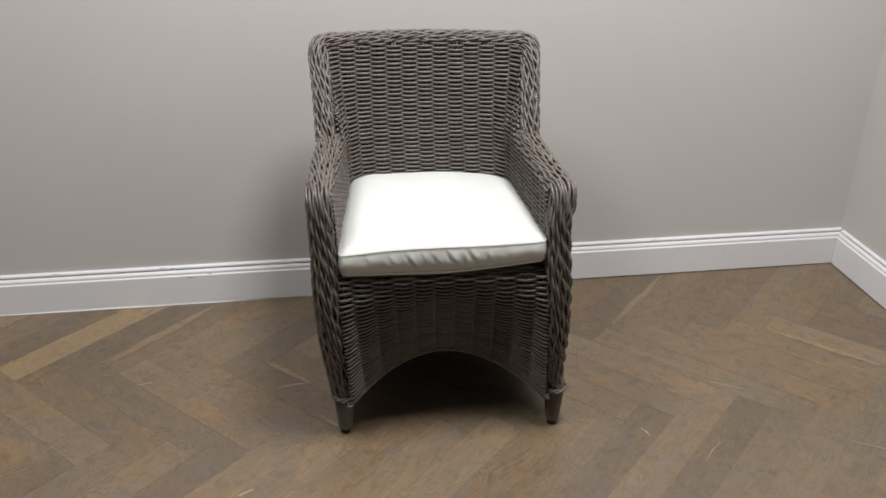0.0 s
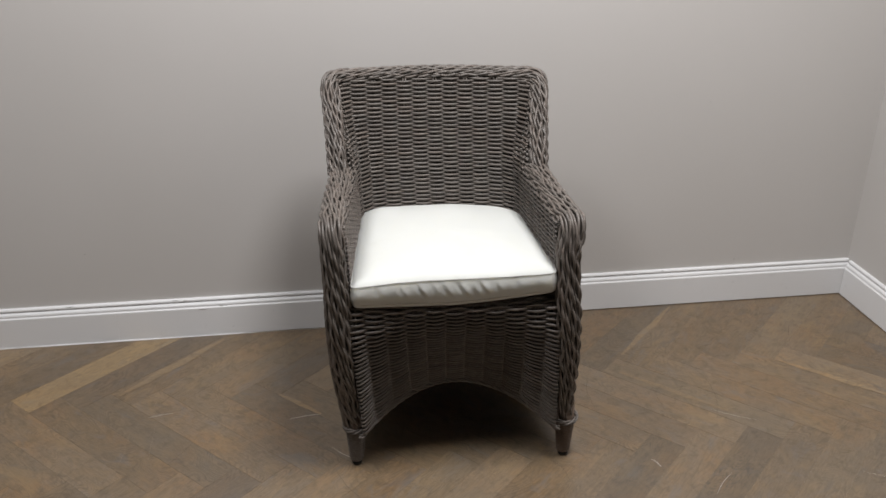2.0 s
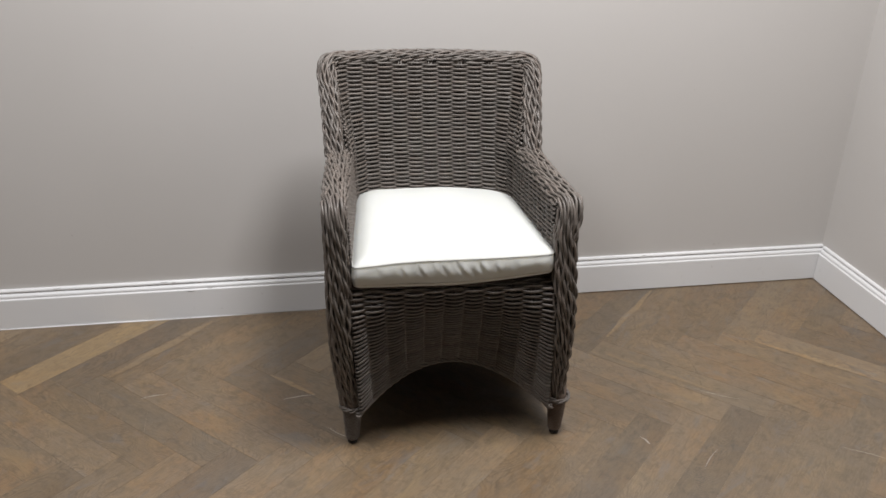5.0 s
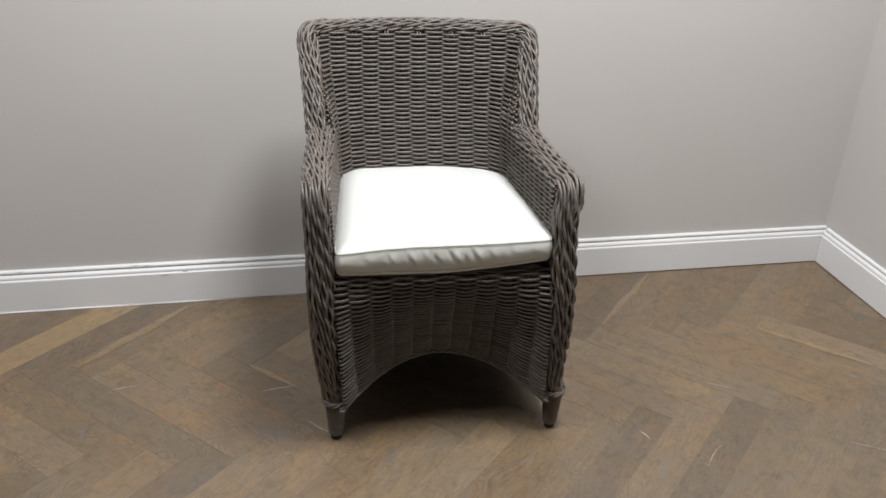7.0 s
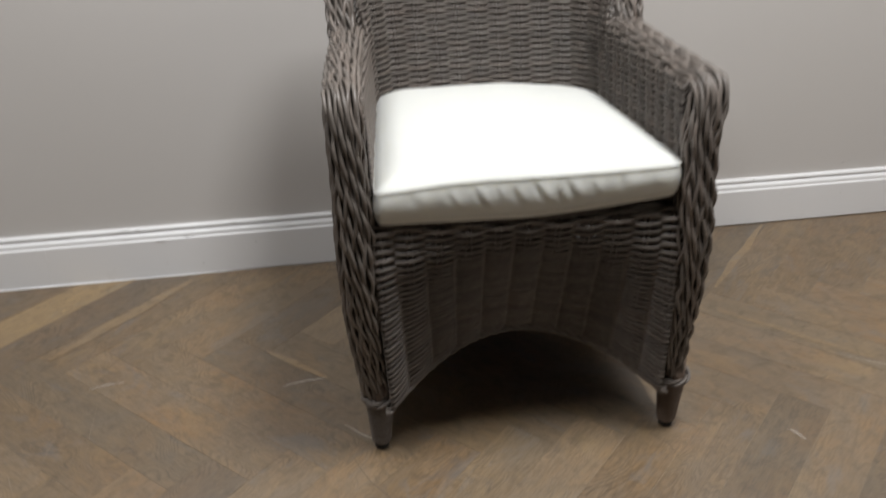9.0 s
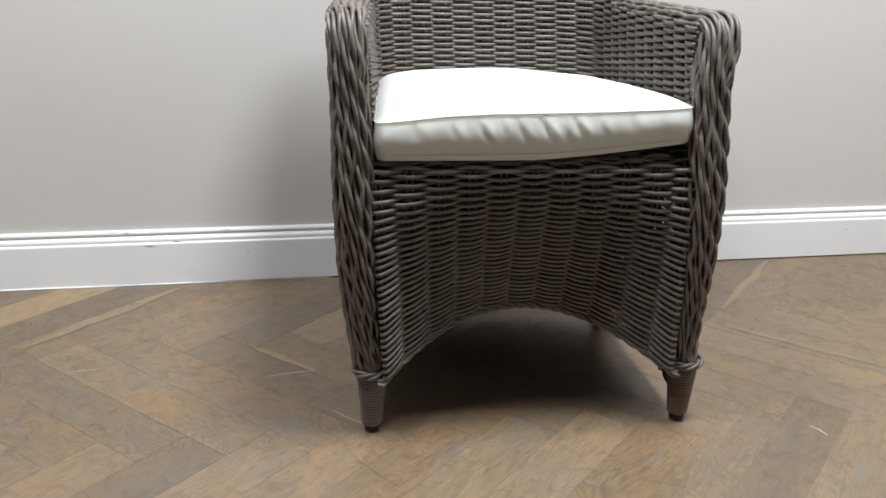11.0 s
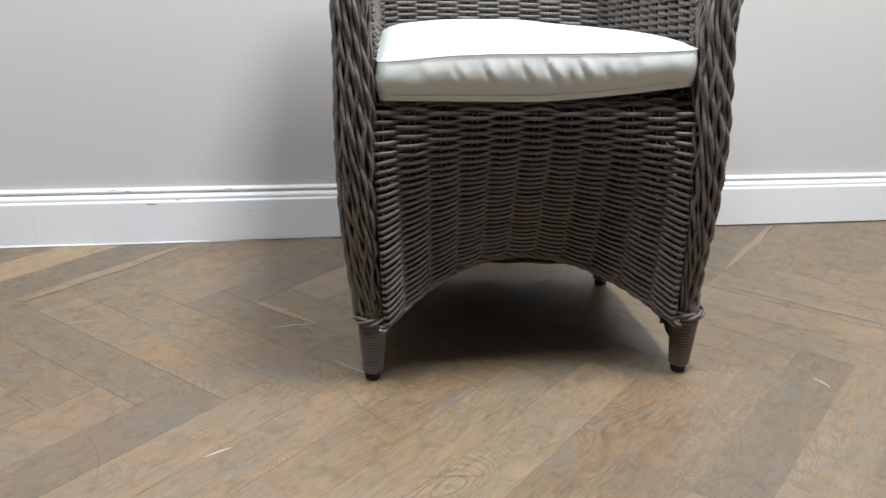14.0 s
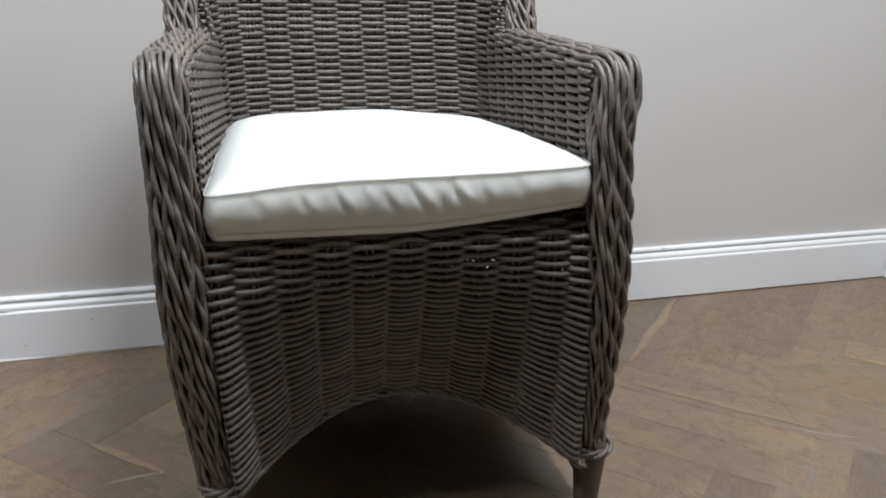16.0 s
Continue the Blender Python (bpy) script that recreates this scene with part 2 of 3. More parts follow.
def box(x0, x1, y0, y1, z0, z1):
    v = [(x, y, z) for z in (z0, z1) for y in (y0, y1) for x in (x0, x1)]
    f = [(0, 2, 3, 1), (4, 5, 7, 6), (0, 1, 5, 4), (2, 6, 7, 3), (0, 4, 6, 2), (1, 3, 7, 5)]
    return v, f


def spun(profile, sides=20):
    """A turned body from (radius, z) pairs."""
    v, f = [], []
    for r, z in profile:
        for k in range(sides):
            a = 2 * math.pi * k / sides
            v.append((r * math.cos(a), r * math.sin(a), z))
    for i in range(len(profile) - 1):
        for k in range(sides):
            l = (k + 1) % sides
            f.append((i * sides + k, i * sides + l, (i + 1) * sides + l, (i + 1) * sides + k))
    f.append(tuple(range(sides))[::-1])
    f.append(tuple((len(profile) - 1) * sides + k for k in range(sides)))
    return v, f


# ---- the room ----
T = 0.12
tagged(part("wall_north", box(ROOM_W - T, WALL_X + T, WALL_Y, WALL_Y + T, -0.05, ROOM_H), WALL, smooth=False), "warm grey painted plaster wall behind the armchair", "wall", kind="structure")
tagged(part("wall_east", box(WALL_X, WALL_X + T, ROOM_S, WALL_Y, -0.05, ROOM_H), WALL, smooth=False), "warm grey painted plaster side wall", "wall", kind="structure")
# west, south and ceiling are unseen closing surfaces, dark against bounce
tagged(part("wall_west", box(ROOM_W - T, ROOM_W, ROOM_S, WALL_Y, -0.05, ROOM_H), WALL_FAR, smooth=False), "unseen plain wall, kept dark to cut bounced light", "wall", kind="structure")
tagged(part("wall_south", box(ROOM_W - T, WALL_X + T, ROOM_S - T, ROOM_S, -0.05, ROOM_H), WALL_FAR, smooth=False), "unseen plain wall, kept dark to cut bounced light", "wall", kind="structure")
tagged(part("ceiling", box(ROOM_W - T, WALL_X + T, ROOM_S - T, WALL_Y + T, ROOM_H, ROOM_H + 0.1), CEIL, smooth=False), "unseen plain ceiling, kept dark to cut bounced light", "ceiling", kind="structure")

# skirting board: depth from the wall and height along its moulded front
PROFILE = [(0.0, 0.131), (0.005, 0.131), (0.0085, 0.1295), (0.0105, 0.1265), (0.0110, 0.1225), (0.0100, 0.1195), (0.0075, 0.1175), (0.0070, 0.1155),
           (0.0090, 0.1135), (0.0130, 0.1115), (0.0155, 0.1080), (0.0165, 0.1035), (0.0160, 0.0985), (0.0168, 0.0965), (0.0185, 0.0955), (0.0200, 0.0935),
           (0.0203, 0.0900), (0.0200, 0.0032), (0.0, 0.0032)]

MOULD = [(d, 0.131 - 0.80 * (0.131 - z) if z > 0.05 else z) for d, z in PROFILE]


def skirting_run(name, start, end, inward, label):
    """A length of skirting from start to end (plan), its face turned to inward."""
    s, e, n = Vector(start), Vector(end), Vector(inward)
    steps = max(2, int((e - s).length / 0.12))
    v, f = [], []
    m = len(MOULD)
    for i in range(steps + 1):
        p = s.lerp(e, i / steps)
        for d, z in MOULD:
            wob = 0.0006 * noise.noise((p.x * 5, p.y * 5, z * 30))
            q = p + n * (d + (wob if d > 0.004 else 0))
            v.append((q.x, q.y, z))
    for i in range(steps):
        for k in range(m - 1):
            f.append((i * m + k, i * m + k + 1, (i + 1) * m + k + 1, (i + 1) * m + k))
        f.append((i * m + m - 1, i * m, (i + 1) * m, (i + 1) * m + m - 1))
    f.append(tuple(range(m)))
    f.append(tuple(steps * m + k for k in range(m))[::-1])
    bm = bmesh.new()
    vs = [bm.verts.new(p) for p in v]
    for face in f:
        bm.faces.new([vs[i] for i in face])
    bmesh.ops.recalc_face_normals(bm, faces=bm.faces)
    mesh = bpy.data.meshes.new(name)
    bm.to_mesh(mesh)
    bm.free()
    mesh.materials.append(SKIRTING)
    return tagged(new(name, mesh), label, "skirting board", kind="structure")


skirting_run("baseboard_north_a", (ROOM_W, WALL_Y), (-0.955, WALL_Y), (0, -1), "white moulded skirting board with small chips")
skirting_run("baseboard_north_b", (-0.9548, WALL_Y), (WALL_X, WALL_Y), (0, -1), "white moulded skirting board with small chips")
skirting_run("baseboard_east", (WALL_X, WALL_Y - SKIRT - 0.0028), (WALL_X, ROOM_S), (-1, 0), "white moulded skirting board on the side wall")
skirting_run("baseboard_west", (ROOM_W, ROOM_S), (ROOM_W, WALL_Y - 0.022), (1, 0), "white moulded skirting board")
skirting_run("baseboard_south", (WALL_X - 0.022, ROOM_S), (ROOM_W + 0.022, ROOM_S), (0, 1), "white moulded skirting board")

# ---- the armchair ----
CHAIR = (0.0, 2.40, -3.7)
chair = new("wicker_armchair")
chair.matrix_world = pose(CHAIR[0], CHAIR[1], 0, 0, 0, CHAIR[2])
tagged(chair, "grey-brown woven wicker armchair with plaited edges on herringbone floor", "armchair")


def settle(points):
    """The frame has settled a little askew: its legs stand to one side of its arms."""
    p = np.array(points, float)
    p[:, 0] += np.maximum(0.0, 0.034 - 0.050 * p[:, 2])
    return p


def smoothstep(a, b, x):
    t = min(1.0, max(0.0, (x - a) / (b - a)))
    return t * t * (3 - 2 * t)


ARM_Z = 0.672
FRONT_Y = -0.225
BACK_TOP = 0.876


def wing_edge(z):
    """How far forward the shell reaches above the arms."""
    return 0.117 + (z - 0.68) / 0.20 * 0.165


def u_plan(z, offset):
    """The U of the shell at height z, from the right front round the back to the left front, as a dense polyline with its lengths."""
    yb = 0.240 + 0.155 * (z - 0.52) + (0.030 if offset else 0.0)
    widen = max(0.0, z - 0.66) * 0.20
    r = 0.085 - 0.055 * smoothstep(0.68, 0.88, z) + (0.03 if offset else 0)
    front = FRONT_Y if z < 0.676 else wing_edge(z)
    half = []
    xc = 0.218 + widen + offset
    xf = 0.240 + offset * 0.82
    lean = (xf - xc) / (yb - r - FRONT_Y) if z < 0.676 else 0.0
    for x in np.linspace(0, xc - r, 14):
        half.append((x, yb - 0.012 * (x / 0.2) ** 2))
    y1 = half[-1][1]
    for a in np.linspace(0, math.pi / 2, 14)[1:]:
        half.append((xc - r + r * math.sin(a), y1 - r + r * math.cos(a)))
    y2 = half[-1][1]
    for t in np.linspace(0, 1, 20)[1:]:
        y = y2 + (front - y2) * t
        if y < y2:
            half.append((xc + lean * (y2 - y), y))
    half = [p for p in half if p[1] >= front - 1e-6]
    pts = half[::-1] + [(-x, y) for x, y in half[1:]]
    return np.array(pts)


def woven_row(plan, zs, k, col, amp, step):
    """One weaver along a plan polyline: in front of and behind the stakes by turns. zs gives the height by length from the middle."""
    seg = np.linalg.norm(np.diff(plan, axis=0), axis=1)
    s = np.r_[0, np.cumsum(seg)]
    mid = s[-1] / 2
    m = max(8, int(s[-1] / step))
    d = np.linspace(0, s[-1], m)
    x, y = np.interp(d, s, plan[:, 0]), np.interp(d, s, plan[:, 1])
    tx, ty = np.gradient(x), np.gradient(y)
    ln = np.hypot(tx, ty)
    nx, ny = -ty / ln, tx / ln
    wave = np.cos(math.pi * ((d - mid) / col + k))
    wave = np.sign(wave) * np.abs(wave) ** 0.7
    z = np.array([zs(v) for v in d - mid])
    jit = np.array([noise.noise((v * 18, k * 7.3, 1.7)) for v in d]) * 0.0007
    return np.c_[x + nx * amp * wave, y + ny * amp * wave, z + jit]


COL = 0.0405
ROW = 0.00555


def shell_inner():
    """Inside of back and arms."""
    rail = [(x, y, 0.472) for x, y in u_plan(0.48, 0.004)]
    panel = part("back_and_arm_weave", tube(settle(rail), 0.004, 6), STAKE, chair, "close horizontal weave inside the back and arms")
    count = 34
    for i in range(-count // 2, count // 2 + 1):
        for side in (-0.0035, 0.0035):
            line = []
            for z in np.linspace(0.47, BACK_TOP, 26):
                plan = u_plan(z, 0.0)
                seg = np.r_[0, np.cumsum(np.linalg.norm(np.diff(plan, axis=0), axis=1))]
                d = seg[-1] / 2 + i * COL + side
                if 0.004 < d < seg[-1] - 0.004:
                    line.append((np.interp(d, seg, plan[:, 0]), np.interp(d, seg, plan[:, 1]), z))
                else:
                    break
            if len(line) > 3:
                part("stake", tube(settle(line), 0.0022, 5), STAKE, panel)
    rows = int((BACK_TOP - 0.475) / ROW)
    for j in range(rows):
        z = 0.478 + j * ROW
        pts = woven_row(u_plan(z, 0.0), lambda v: z, j, COL, 0.0052, 0.0055)
        part("strand", tube(settle(pts), 0.0028 + 0.0004 * random.random(), 6), WICKER, panel)
    return panel


def side_foot_line(y):
    """Lower edge of the outer sides: an arch between front and rear legs."""
    t = min(1.0, abs(y - 0.0) / 0.20)
    return 0.082 + 0.016 * (1 - t ** 2.6)


def shell_outer():
    """Outside of sides and back, one joined weave, closed and drawn low to keep light from under the seat."""
    geos = []
    top = 0.664
    plan0 = u_plan(0.60, 0.048)
    rows = 138
    for j in range(rows):
        v = j / (rows - 1)

        def height(d, v=v):
            # unseen hem brought down near the floor, its shape blocks light
            half = 0.235
            if abs(d) < half:
                low = 0.030 + 0.006 * (1 - (abs(d) / half) ** 2.6)
            else:
                low = side_foot_line(0.235 - (abs(d) - half) - 0.06) - (0.030 if d > 0 else 0.036)
            return top + (low - top) * v

        shrink = 1.0 - 0.035 * v ** 2
        plan = plan0 * [shrink, 1.0]
        plan[:, 1] += np.where(plan[:, 1] < 0, 0.045 * v ** 2 * np.clip(-plan[:, 1] / 0.22, 0, 1), -0.03 * v)
        geos.append(tube(settle(woven_row(plan, height, j, COL, 0.0028, 0.0075)), 0.0031, 5))
    for j in range(int((BACK_TOP - top) / ROW)):
        z = top + j * ROW
        plan = u_plan(max(z, 0.677), 0.030)
        geos.append(tube(settle(woven_row(plan, lambda d: z, j, COL, 0.0032, 0.0075)), 0.0028, 5))
    ob = part("outer_weave", join(*geos), WICKER, chair, "woven wicker on the outer sides and back")
    tagged(ob, kind="stuff")
    stakes = []
    for i in range(-17, 18):
        line = []
        seg = np.r_[0, np.cumsum(np.linalg.norm(np.diff(plan0, axis=0), axis=1))]
        d = seg[-1] / 2 + i * COL
        if not 0 < d < seg[-1]:
            continue
        for v in np.linspace(0, 1, 12):
            shrink = 1.0 - 0.035 * v ** 2
            x, y = np.interp(d, seg, plan0[:, 0]) * shrink, np.interp(d, seg, plan0[:, 1])
            y += 0.045 * v ** 2 * min(1, -y / 0.22) if y < 0 else -0.03 * v
            # stakes end at the same lowered, light-blocking hem
            half = 0.235
            dd = abs(i * COL)
            low = 0.030 + 0.006 * (1 - (dd / half) ** 2.6) if dd < half else side_foot_line(0.235 - (dd - half) - 0.06) - (0.030 if i > 0 else 0.036)
            line.append((x, y, top + (low - top) * v))
        stakes.append(tube(settle(line), 0.0030, 5))
    tagged(part("outer_stake", join(*stakes), STAKE, chair), kind="stuff")


def front_edge(x):
    """The arched lower edge of the front apron: y and z."""
    t = min(1.0, abs(x) / 0.242)
    return -0.112 - 0.101 * t ** 1.9, 0.106 + 0.090 * (1 - t ** 2.05)


def apron(u, v):
    """A point of the front apron, u across from -1 to 1, v from the seat rail (0) to the arch (1)."""
    x = 0.246 * u
    yb, zb = front_edge(x)
    if v < 0.15:
        a = v / 0.15 * math.pi / 2
        return x, -0.200 - 0.040 * math.sin(a), 0.460 + (0.014 + 0.010 * smoothstep(0.3, 0.95, u)) * math.cos(a)
    t = (v - 0.15) / 0.85
    y = -0.240 - 0.007 * smoothstep(0.0, 0.18, t) + (yb + 0.247) * t
    return x * (1 - 0.02 * t), y, 0.460 + (zb - 0.460) * t


def front_apron():
    cols = 10.5
    # two dark tubes added behind the top rows to close their gaps
    panel = part("front_apron", join(tube(settle([(x, -0.205, 0.458) for x in np.linspace(-0.24, 0.24, 12)]), 0.009, 8), tube(settle([(x, -0.212, 0.440) for x in np.linspace(-0.25, 0.25, 12)]), 0.012, 8)), GAP_CORE, chair, "arched front apron of close horizontal weave")
    for i in range(11):
        for side in (-0.0042, 0.0042):
            u = (i - 5) / cols * 2 + side / 0.246
            line = [apron(u, v) for v in np.linspace(0, 1, 24)]
            part("stake", tube(settle(line), 0.0024, 5), STAKE, panel)
    # close rows over the roll, wider ones below it that draw together towards the arch
    levels = [0.012, 0.040, 0.067, 0.093, 0.118, 0.142]
    while levels[-1] < 0.985:
        levels.append(levels[-1] + 0.0139 + 0.0055 * (1 - smoothstep(0.16, 0.50, levels[-1])))
    us = np.linspace(-1, 1, 96)
    for j, v in enumerate(levels):
        pts = []
        for u in us:
            p = np.array(apron(u, v))
            q = np.array(apron(u, min(1, v + 0.01))) - np.array(apron(u, max(0, v - 0.01)))
            r = np.array(apron(min(1, u + 0.01), v)) - np.array(apron(max(-1, u - 0.01), v))
            n = np.cross(q, r)
            n /= np.linalg.norm(n)
            if n[1] > 0:
                n = -n
            w = math.cos(math.pi * (u * cols / 2 + j))
            w = math.copysign(abs(w) ** 0.7, w)
            p = p + n * 0.0054 * w + np.array((0, 0, 0.0011 * noise.noise((u * 9, j * 3.1, 0.3))))
            pts.append(p)
        fat = 0.0028 + 0.0004 * random.random()
        girth = [fat * (1 + 0.10 * smoothstep(0.45, 1.0, abs(u))) for u in us]
        part("strand", tube(settle(pts), girth, 6), WICKER, panel)
    # rolled border along the arch: three strands twisted together
    for k in range(3):
        pts = []
        for u in np.linspace(-1.02, 1.02, 120):
            y, z = front_edge(0.246 * u)
            a = u * 26 + k * 2 * math.pi / 3
            pts.append((0.246 * u, y - 0.004 + 0.0042 * math.cos(a), z - 0.002 + 0.0042 * math.sin(a)))
        part("border_strand", tube(settle(pts), 0.0032, 6), WICKER, panel)


def frames_along(path, side_hint):
    """Even points along a path with a side and an outward direction each."""
    p = np.asarray(path, float)
    t = np.gradient(p, axis=0)
    t /= np.linalg.norm(t, axis=1)[:, None]
    a = np.asarray(side_hint, float)
    a = a - t * (a * t).sum(1)[:, None]
    a /= np.linalg.norm(a, axis=1)[:, None]
    b = np.cross(t, a)
    return p, a, b


def resample(path, step, round_passes=0):
    p = np.asarray(path, float)
    s = np.r_[0, np.cumsum(np.linalg.norm(np.diff(p, axis=0), axis=1))]
    d = np.linspace(0, s[-1], max(6, int(s[-1] / step)))
    q = np.c_[[np.interp(d, s, p[:, i]) for i in range(3)]].T
    for _ in range(round_passes):
        q[1:-1] = 0.25 * q[:-2] + 0.5 * q[1:-1] + 0.25 * q[2:]
    return q


def plait(name, path, hint, half_a, half_b, strands, lean, radius, parent, label, rounding=40, square=0.8, under=0.5):
    """A plaited edge: strands that lean both ways round an oval core and pass over two and under two. half_a and half_b: half sizes along the side and across it."""
    p = resample(path, 0.005, rounding)
    p, a, b = frames_along(p, np.tile(hint, (len(p), 1)) if np.ndim(hint) == 1 else hint(p))
    s = np.r_[0, np.cumsum(np.linalg.norm(np.diff(p, axis=0), axis=1))]
    ha = np.array([half_a(v / s[-1]) for v in s]) if callable(half_a) else np.full(len(s), half_a)
    hb = np.array([half_b(v / s[-1]) for v in s]) if callable(half_b) else np.full(len(s), half_b)

    # angles that step evenly round the oval
    fine = np.linspace(0, 2 * math.pi, 721)
    oval = np.c_[np.sign(np.cos(fine)) * np.abs(np.cos(fine)) ** square * np.mean(ha), np.sign(np.sin(fine)) * np.abs(np.sin(fine)) ** square * np.mean(hb)]
    walked = np.r_[0, np.cumsum(np.linalg.norm(np.diff(oval, axis=0), axis=1))]

    def ring(turned, grow):
        ang = np.interp(np.mod(turned, 2 * math.pi) / (2 * math.pi) * walked[-1], walked, fine)
        ca, sa = np.cos(ang), np.sin(ang)
        ea = np.sign(ca) * np.abs(ca) ** square
        eb = np.sign(sa) * np.abs(sa) ** square
        return p + a * ((ha + grow) * ea)[:, None] + b * ((hb + grow) * eb)[:, None]

    sides = 12
    cv, cf = [], []
    rings = [ring(np.full(len(p), 2 * math.pi * k / sides), -0.0045) for k in range(sides)]
    for i in range(len(p)):
        cv.extend(settle([r[i] for r in rings]).tolist())
    for i in range(len(p) - 1):
        for k in range(sides):
            l = (k + 1) % sides
            cf.append((i * sides + k, i * sides + l, (i + 1) * sides + l, (i + 1) * sides + k))
    # the core's dark colour reads as shade between the strands
    body = part(name, (cv, cf), GAP_CORE, parent, label)
    round_len = walked[-1]
    turn = math.tan(radians(lean)) / round_len * 2 * math.pi
    gap = 2 * math.pi / strands
    for way, number in ((-1, strands), (1, int(strands * under))):
        gap = 2 * math.pi / number
        for k in range(number):
            wander = np.array([noise.noise((v * 14, k * 3.7, way)) for v in s])
            ang = k * gap + (-turn if way < 0 else 0.75 * turn) * s + 0.14 * wander
            lift = np.cos(turn * s / gap * math.pi * 1.3 + k * 2.1 + 0.8 * wander)
            lift = 0.10 + 0.75 * lift if way < 0 else -0.32 - 0.72 * lift
            pts = ring(ang, np.clip(lift * 1.2, -1.2, 0.75) * radius * 0.9)
            girth = radius * (0.88 + 0.12 * random.random()) * (0.90 + 0.12 * np.clip(lift, -1, 1))
            part("strand", tube(settle(pts), girth, 6), WICKER, body)
    return body


def arm_and_post(side):
    """Plaited armrest that bends down into the front post."""
    x = side
    d = 0.0 if side < 0 else 0.005
    e = -0.003 if side < 0 else 0.006
    path = [(0.250 * x, 0.150, ARM_Z - 0.003), (0.254 * x, 0.06, ARM_Z - 0.003), (0.262 * x, -0.10, ARM_Z - 0.001), ((0.267 + e) * x, -0.222, ARM_Z - 0.001), ((0.267 + e) * x, -0.232, ARM_Z - 0.014),
            ((0.266 - d) * x, -0.234, 0.60), ((0.267 - d) * x, -0.236, 0.50), ((0.270 - d) * x, -0.233, 0.42), ((0.271 - d) * x, -0.217, 0.32), ((0.269 - d / 2) * x, -0.195, 0.22), (0.263 * x, -0.180, 0.125)]

    def wide(t):
        return (0.0262 - 0.0030 * smoothstep(0.38, 0.50, t) if side > 0 else 0.0242 - 0.0010 * smoothstep(0.38, 0.52, t)) + 0.0030 * smoothstep(0.50, 0.66, t) - 0.0040 * smoothstep(0.78, 1.0, t)

    def deep(t):
        return 0.015 + 0.010 * smoothstep(0.36, 0.48, t) - 0.003 * smoothstep(0.8, 1.0, t)

    return plait("arm_and_post", path, (1.0, 0.0, 0.0), wide, deep, 21, 9, 0.0038, chair, "plaited armrest bending down into the front post", 5, 0.66)


def back_rim():
    """Plaited edge up one wing, over the back and down the other wing."""
    left = [(-0.259, 0.125, 0.668), (-0.262, 0.160, 0.72), (-0.267, 0.205, 0.78), (-0.274, 0.258, 0.842), (-0.277, 0.284, 0.870)]
    across = [(-0.262, 0.298, 0.879), (-0.20, 0.303, 0.882), (-0.10, 0.312, 0.884), (0.0, 0.315, 0.885)]
    half = left + across
    path = half + [(-x, y, z) for x, y, z in half[-2::-1]]

    def hint(p):
        h = np.zeros_like(p)
        h[:, 0] = np.clip(p[:, 0] / 0.1, -1, 1) * np.clip((0.879 - p[:, 2]) / 0.03, 0, 1)
        h[:, 2] = 1 - np.clip((0.879 - p[:, 2]) / 0.06, 0, 1)
        return -h * 1.0 + np.c_[np.zeros(len(p)), -0.02 * np.ones(len(p)), np.zeros(len(p))]

    return plait("back_rim", path, hint, lambda t: 0.0212 - 0.0075 * smoothstep(0.2, 0.32, min(t, 1 - t)), 0.020, 16, 13, 0.0036, chair, "plaited edge round the top of the back", 9)


def feet():
    for x, y in ((-0.264, -0.184), (0.267, -0.184), (-0.232, 0.205), (0.236, 0.205)):
        ox = x + 0.033
        leg = part("leg", spun([(0.0135, 0.012), (0.0160, 0.030), (0.0195, 0.065), (0.0220, 0.100), (0.0225, 0.150)]), FOOT, chair, "short tapered leg wound with brown wicker")
        leg.location = (ox, y, 0)
        coil = []
        turns = 17
        for i in range(turns * 14 + 1):
            a = 2 * math.pi * i / 14
            z = 0.014 + 0.092 * i / (turns * 14)
            r = 0.0138 + 0.0085 * min(1, z / 0.10)
            coil.append((r * math.cos(a), r * math.sin(a), z))
        part("leg_winding", tube(coil, 0.0028, 5, up=np.tile([0.0, 0.0, 1.0], (len(coil), 1))), WICKER if x < 0 else FOOT, leg)
        part("foot_cap", spun([(0.0105, 0.0), (0.0125, 0.002), (0.0128, 0.013), (0.011, 0.0135)]), RUBBER, leg, "black rubber foot cap")
        # twisted collar where post and leg meet
        for k in range(3):
            pts = []
            for i in range(61):
                a = 2 * math.pi * i / 60
                b = a * 3 + k * 2 * math.pi / 3
                r = 0.0285 + 0.0032 * math.cos(b)
                pts.append((r * math.cos(a), r * math.sin(a) * 0.95, 0.117 + 0.0042 * math.sin(b) + 0.004 * math.sin(a)))
            part("collar_strand", tube(pts, 0.0030, 6, up=np.tile([0.0, 0.0, 1.0], (61, 1))), WICKER, leg)


